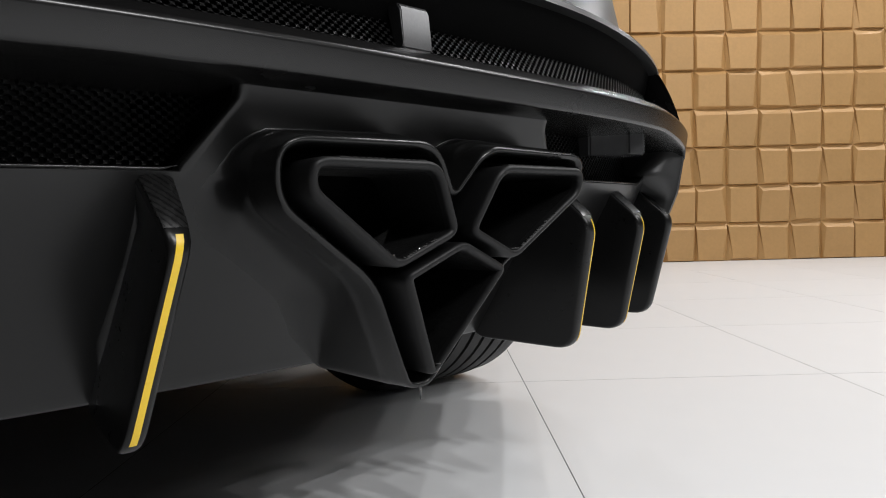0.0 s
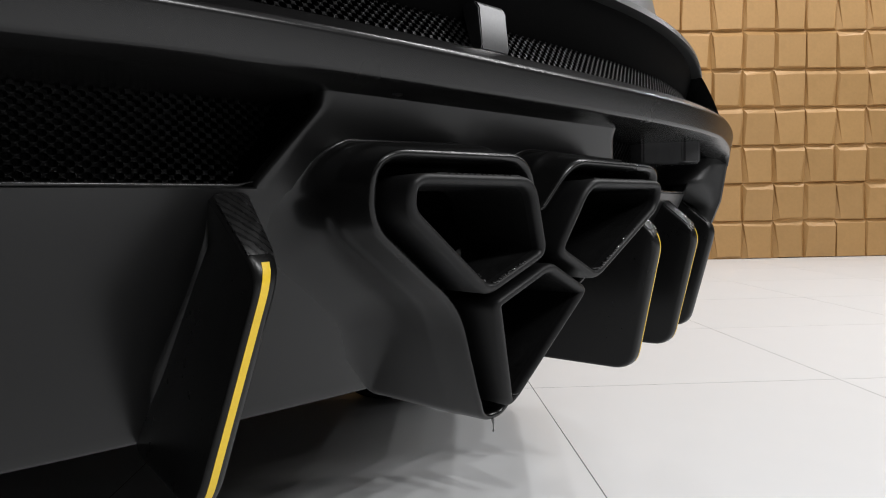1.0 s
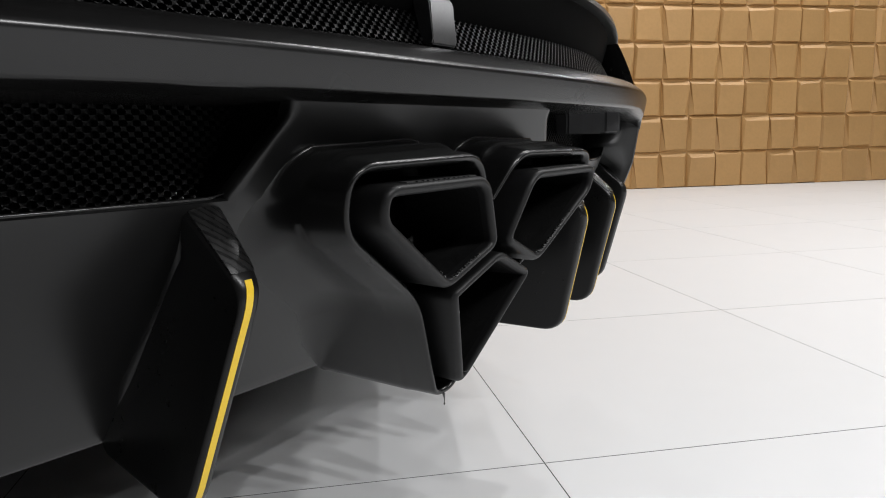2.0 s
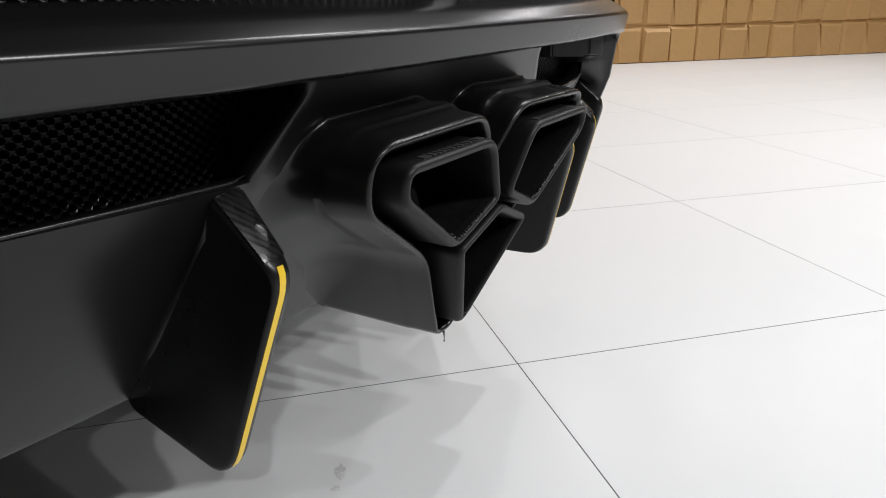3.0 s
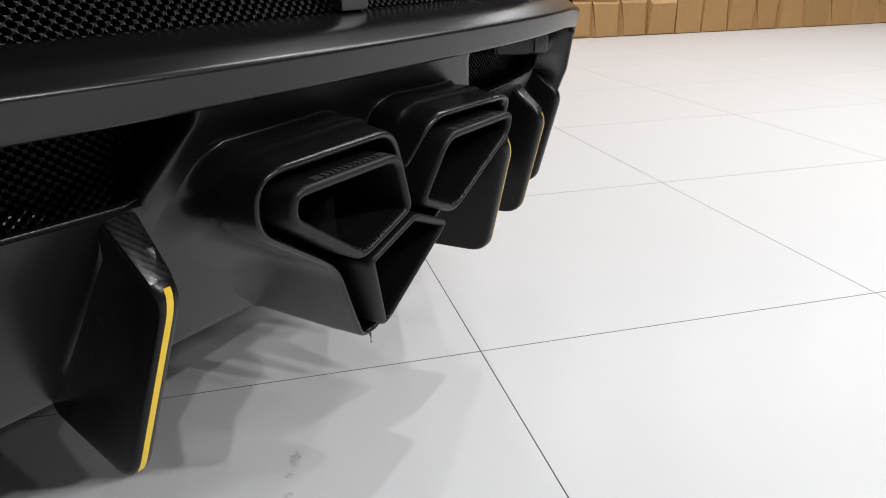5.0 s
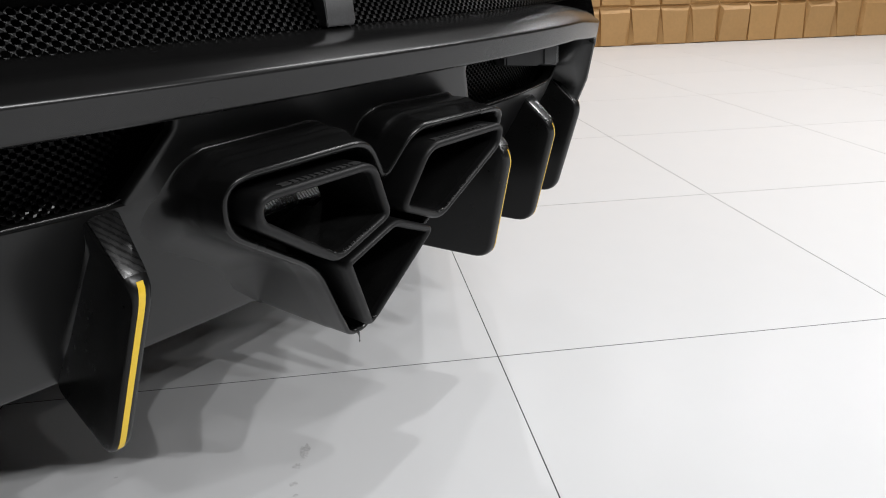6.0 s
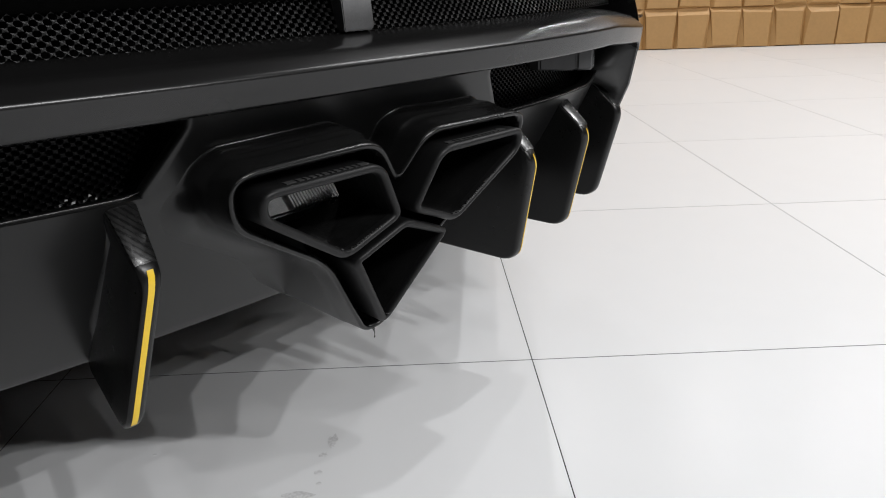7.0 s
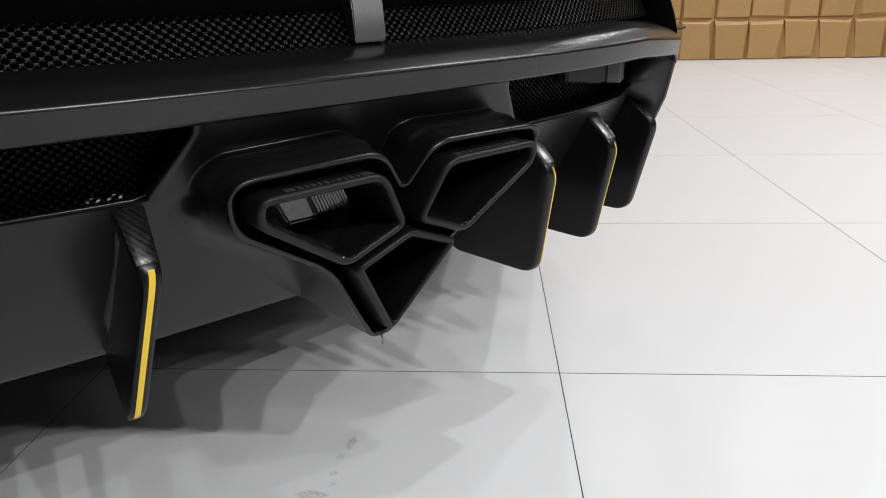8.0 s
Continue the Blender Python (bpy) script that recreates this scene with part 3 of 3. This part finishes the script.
# reversing lamp in the right opening
bm = bmesh.new()
loft(bm, [[(x, y, z) for x, y in ((0.328, 0.075), (0.358, 0.04), (0.366, 0.1), (0.331, 0.12))] for z in (0.5065, 0.5365)], True, True, True)
bmesh.ops.bevel(bm, geom=list(bm.edges), offset=0.002, segments=2, affect="EDGES")
lampbox = part("reversing_lamp", bm, M_LENS, car, "smoked lamp box hanging in the opening")
bm = bmesh.new()
loft(bm, [[(x, y, z) for x, y in ((0.3585, 0.0395), (0.373, 0.026), (0.392, 0.036), (0.403, 0.1), (0.368, 0.1))] for z in (0.5065, 0.5365)], True, True, True)
bmesh.ops.bevel(bm, geom=list(bm.edges), offset=0.0025, segments=3, affect="EDGES")
part("lens", bm, M_LENS, lampbox, "smoked clear lens")


# unseen plates, added to keep light from above out of the side openings
for s in (-1, 1):
    bm = bmesh.new()
    box(bm, *sorted((s * 0.2, s * 0.545)), 0.0765, 0.17, 0.556, 0.562)
    part("light_baffle", bm, M_BLACK, car)


# wheels
def wheel(s):
    hub = new("wheel")
    hub.parent = car
    hub.location = (s * 0.815, 1.0, 0.352)
    tagged(hub, "wide black tyre on a dark alloy rim")
    R, W = 0.352, 0.178
    prof = [(-W + 0.012, R - 0.085), (-W, R - 0.05), (-W + 0.008, R - 0.018), (-W + 0.03, R - 0.004)]
    for g in (-0.09, -0.045, 0.0, 0.045, 0.09):
        prof += [(g - 0.006, R), (g - 0.005, R - 0.008), (g + 0.005, R - 0.008), (g + 0.006, R)]
    prof += [(W - 0.03, R - 0.004), (W - 0.008, R - 0.018), (W, R - 0.05), (W - 0.012, R - 0.085)]
    rings = [[(a, r * math.cos(t), r * math.sin(t)) for a, r in prof] for t in [2 * math.pi * k / 72 for k in range(72)]]
    bm = bmesh.new()
    loft(bm, rings + [rings[0]], False)
    bmesh.ops.remove_doubles(bm, verts=list(bm.verts), dist=1e-5)
    part("tyre", bm, M_TYRE, hub, "worn black tyre with circumferential grooves", 30)
    bm = bmesh.new()
    rp = [(-0.16, 0.27), (-0.15, 0.25), (0.06, 0.24), (0.11, 0.05), (0.13, 0.0), (0.0, 0.0), (-0.02, 0.22), (-0.165, 0.262)]
    rings = [[(a * s, r * math.cos(t), r * math.sin(t)) for a, r in rp] for t in [2 * math.pi * k / 48 for k in range(48)]]
    loft(bm, rings + [rings[0]], False)
    bmesh.ops.remove_doubles(bm, verts=list(bm.verts), dist=1e-5)
    part("rim", bm, M_RIM, hub, "", 30)


for s in (-1, 1):
    wheel(s)

# underbody, engine bay and flanks
bm = bmesh.new()
loft(bm, [[(x, 0.50, 0.27), (x, 1.4, 0.09), (x, 3.6, 0.08), (x, 3.6, 0.30), (x, 0.5, 0.30)] for x in (-0.6, 0.6)], True, True, True)
part("underbody", bm, M_BLACK, car, "flat black underbody")
bm = bmesh.new()
loft(bm, [[(x, 0.18, 0.306), (x, 0.50, 0.276), (x, 0.50, 0.29), (x, 0.18, 0.314)] for x in (-0.56, 0.56)], True, True, True)
part("undertray", bm, M_BLACK, car)
# rough box for the unseen forward body, added to cast the car's shadow
bm = bmesh.new()
box(bm, -0.54, 0.54, 0.5, 3.4, 0.30, 0.84, 0.03)
part("rear_body", bm, M_BLACK, car)
bm = bmesh.new()
loft(bm, [[(x, 0.256, 0.349), (x, 0.292, 0.375), (x, 0.47, 0.378), (x, 0.47, 0.325), (x, 0.268, 0.333)] for x in (0.022, 0.22)], True, True, True)
bmesh.ops.bevel(bm, geom=list(bm.edges), offset=0.003, segments=2, affect="EDGES")
gearbox = part("gearbox", bm, M_SILVER, car, "ribbed cast aluminium casing behind the exhaust", 30)
for k in range(24):
    bm = bmesh.new()
    x = 0.064 + 0.0046 * k
    loft(bm, [[(x + dx, 0.2555, 0.351), (x + dx + 0.006, 0.291, 0.3765), (x + dx + 0.006, 0.288, 0.381), (x + dx, 0.2525, 0.3555)] for dx in (0, 0.0024)], True, True, True)
    part("rib", bm, M_SILVER, gearbox, "", 0)
# bright block added to give the glints above the gearbox
bm = bmesh.new()
loft(bm, [[(x, 0.36, 0.434), (x, 0.394, 0.47), (x, 0.44, 0.472), (x, 0.44, 0.434)] for x in (-0.03, 0.043)], True, True, True)
bmesh.ops.bevel(bm, geom=list(bm.edges), offset=0.003, segments=2, affect="EDGES")
part("bright_block", bm, M_SILVER, car, "bright metal block added for the glints above the gearbox", 30)
# ringed cylinder added to give a glint through the left mesh
bm = bmesh.new()
bmesh.ops.create_cone(bm, cap_ends=True, segments=24, radius1=0.0085, radius2=0.0085, depth=0.036, matrix=pose(-0.185, 0.254, 0.416, 0, 90, 0))
bmesh.ops.create_cone(bm, cap_ends=True, segments=24, radius1=0.011, radius2=0.011, depth=0.006, matrix=pose(-0.196, 0.254, 0.416, 0, 90, 0))
bmesh.ops.create_cone(bm, cap_ends=True, segments=24, radius1=0.011, radius2=0.011, depth=0.006, matrix=pose(-0.174, 0.254, 0.416, 0, 90, 0))
part("bright_fitting", bm, M_SILVER, car, "bright fitting added for the glint behind the mesh")
for s in (-1, 1):
    bm = bmesh.new()
    rows = []
    for j in range(33):
        f = j / 32
        y = 0.20 + 1.40 * f
        arch = max(0.0, 1 - ((y - 1.0) / 0.41) ** 2)
        zl = 0.315 + 0.42 * math.sqrt(arch)
        out = min(0.985, 0.6 + 1.15 * (y - 0.2))
        top = min(0.86, 0.66 + 0.5 * (y - 0.2))
        rows.append([(s * 0.56, y, zl), (s * (out - 0.02), y, zl), (s * out, y, zl + 0.02), (s * (out - 0.015), y, max(zl + 0.03, top - 0.1)), (s * (out - 0.05 - 0.07 * f), y, max(zl + 0.05, top)), (s * 0.5, y, max(zl + 0.06, top + 0.01))])
    loft(bm, rows, True, True, True)
    part("rear_fender", bm, M_PAINT, car)


# unseen sills, set low to keep light from reaching under the car
for s in (-1, 1):
    bm = bmesh.new()
    loft(bm, [[(s * 0.58, y, 0.07), (s * 0.94, y, 0.06), (s * 0.97, y, 0.2), (s * 0.94, y, 0.5), (s * 0.97, y, 0.7), (s * 0.8, y, 0.84), (s * 0.5, y, 0.85)] for y in (1.46, 1.7, 2.2, 2.8, 3.4)], True, True, True)
    part("side_sill", bm, M_PAINT, car)


# ---- water ----
M_WATER = material("water", (0.02, 0.02, 0.02), 0.04, coat=1.0, coat_rough=0.02, spec=0.8)
M_STAIN = material("damp_stain", (0.66, 0.66, 0.665), 0.3, noise_scale=30, noise_amount=0.25)


def at_car(x, y, z):
    return pose(CAR_X, CAR_Y, 0, 0, 0, CAR_TURN) @ Vector((x, y, z))


drop_rng = random.Random(3)
bm = bmesh.new()
# beads of water: from one end of an edge to the other, how many, how crowded towards the second end
for (xa, za), (xb, zb), count, crowd in (((-0.03, 0.4213), (-0.063, 0.4074), 44, 0.6), ((-0.072, 0.409), (-0.09, 0.4213), 8, 2.0),
                                         ((0.118, 0.4404), (0.0735, 0.4100), 40, 0.7), ((0.06, 0.4085), (0.071, 0.4085), 14, 1.0), ((-0.003, 0.3118), (0.004, 0.3118), 8, 1.0)):
    for k in range(count):
        f = drop_rng.random() ** crowd
        x, z = xa + (xb - xa) * f, za + (zb - za) * f
        r = 0.0005 + 0.0007 * drop_rng.random() ** 3
        bmesh.ops.create_icosphere(bm, subdivisions=2, radius=r, matrix=Matrix.Translation(at_car(x, tip_y(z) + 0.0014 + 0.0022 * drop_rng.random(), z - 0.0007)) @ Matrix.Diagonal((1.6, 1.3, 0.7, 1)))
for k in range(4):
    bmesh.ops.create_icosphere(bm, subdivisions=2, radius=0.0012 - 0.0002 * k, matrix=Matrix.Translation(at_car(-0.001 + 0.0005 * k, face_y(0.287) + 0.0005, 0.2872 - 0.0016 * k)))
rings = []
for k in range(9):
    f = k / 8
    r = 0.0009 * (1 - f) ** 2 + 0.00035 + (0.0005 if k == 7 else 0.0)
    c = at_car(0.0005 * math.sin(3 * f), face_y(0.287) + 0.0005, 0.287 - 0.011 * f)
    rings.append([(c.x + r * math.cos(a), c.y + r * math.sin(a), c.z) for a in [math.pi * j / 4 for j in range(8)]])
loft(bm, rings, True, True, True)
ob = new("water_drops", mesh_of(bm, "water_drops", M_WATER, 60))
tagged(ob, "small clear water drops on the lower edge of the exhaust outlets", "water drops", kind="stuff")


def stain(x, y, pts, name="floor_smudge"):
    bm = bmesh.new()
    lo = [bm.verts.new((px, py, 0.0)) for px, py in pts]
    bm.faces.new(lo)
    r = bmesh.ops.extrude_face_region(bm, geom=list(bm.faces))
    bmesh.ops.translate(bm, verts=[v for v in r["geom"] if isinstance(v, bmesh.types.BMVert)], vec=(0, 0, 0.0003))
    ob = new(name, mesh_of(bm, name, M_STAIN))
    ob.matrix_world = pose(x, y, 0.0001)
    return tagged(ob, "faint grey damp smudge drying on the white floor tiles", "smudge", "smudges on the floor")


def blob(n, rx, ry, seed):
    r = random.Random(seed)
    return [(rx * (0.7 + 0.5 * r.random()) * math.cos(2 * math.pi * k / n), ry * (0.6 + 0.7 * r.random()) * math.sin(2 * math.pi * k / n)) for k in range(n)]


for sx, sy, rx, ry, seed in ((-0.321, -0.207, 0.008, 0.017, 1), (-0.331, -0.238, 0.006, 0.006, 2), (-0.333, -0.275, 0.006, 0.005, 3),
                             (-0.33, -0.297, 0.004, 0.003, 4), (-0.571, -0.219, 0.003, 0.002, 5), (-0.355, -0.319, 0.022, 0.007, 6)):
    stain(sx, sy, blob(14, rx, ry, seed))

# ---- gold blocks of the feature wall ----
BW, BH = 0.266, 0.317
rng = random.Random(7)


def relief_block():
    """A block whose front is tilted and drawn in unevenly at its corners."""
    bm = bmesh.new()
    w, h = BW / 2, BH / 2
    back = [(-w, 0.0, -h), (w, 0.0, -h), (w, 0.0, h), (-w, 0.0, h)]
    mid = [(x, -0.004, z) for x, _, z in back]
    tl, tr, bl, br = (rng.choice((0.007, 0.012, 0.022, 0.03, 0.046)) for _ in range(4))
    t, b = rng.choice((0.03, 0.04, 0.054)), rng.choice((0.007, 0.01, 0.022))
    d = [0.034 + rng.uniform(-0.007, 0.007) for _ in range(3)]
    a, c = d[1] - d[0], d[2] - d[0]
    front = [(-w + bl, -d[0], -h + b), (w - br, -d[1], -h + b * rng.uniform(0.6, 1.2)), (w - tr, -d[1] - c, h - t * rng.uniform(0.7, 1.2)), (-w + tl, -d[0] - c, h - t)]
    loft(bm, [back, mid, front], True, False, True)
    return mesh_of(bm, "relief_block", M_GOLD)


BLOCKS = [relief_block() for _ in range(24)]
X_FIRST = 2.21 - 12 * BW
extra = bmesh.new()
for r in range(8):
    for c in range(-16, 31):
        cx, cz = X_FIRST + (c + 0.5) * BW, (r + 0.5) * BH
        if cx - BW / 2 < ROOM_X0 or cx + BW / 2 > ROOM_X1 or cz + BH / 2 > ROOM_H:
            continue
        me = rng.choice(BLOCKS)
        place = Matrix.Translation((cx, ROOM_Y1 - 0.071, cz))
        if 0.4 < cx < 6.6 and r < 9:
            ob = new("relief_block", me)
            ob.matrix_world = place
            ob.parent = wall_back
        else:
            tmp = bmesh.new()
            tmp.from_mesh(me)
            tmp.transform(place)
            m2 = bpy.data.meshes.new("tmp")
            tmp.to_mesh(m2)
            tmp.free()
            extra.from_mesh(m2)
            bpy.data.meshes.remove(m2)
ob = new("relief_blocks_far", mesh_of(extra, "relief_blocks_far", M_GOLD))
ob.parent = wall_back
tagged(ob, kind="stuff")

# ---- floor tiles ----
T = 0.8
bm = bmesh.new()
box(bm, 0.0009, T - 0.0009, 0.0012, T - 0.0012, -0.012, 0.0)
tile_mesh = mesh_of(bm, "floor_tile", M_TILE)
bm = bmesh.new()
box(bm, 0.0009, T - 0.0009, 0.0013, 0.128, -0.012, 0.0)
cut_mesh = mesh_of(bm, "floor_tile", M_TILE)
for i in range(-6, 9):
    for j in range(-7, 7):
        ob = new("floor_tile", cut_mesh if j == 6 else tile_mesh)
        ob.matrix_world = pose(i * T, j * T, 0)
        ob.parent = floor
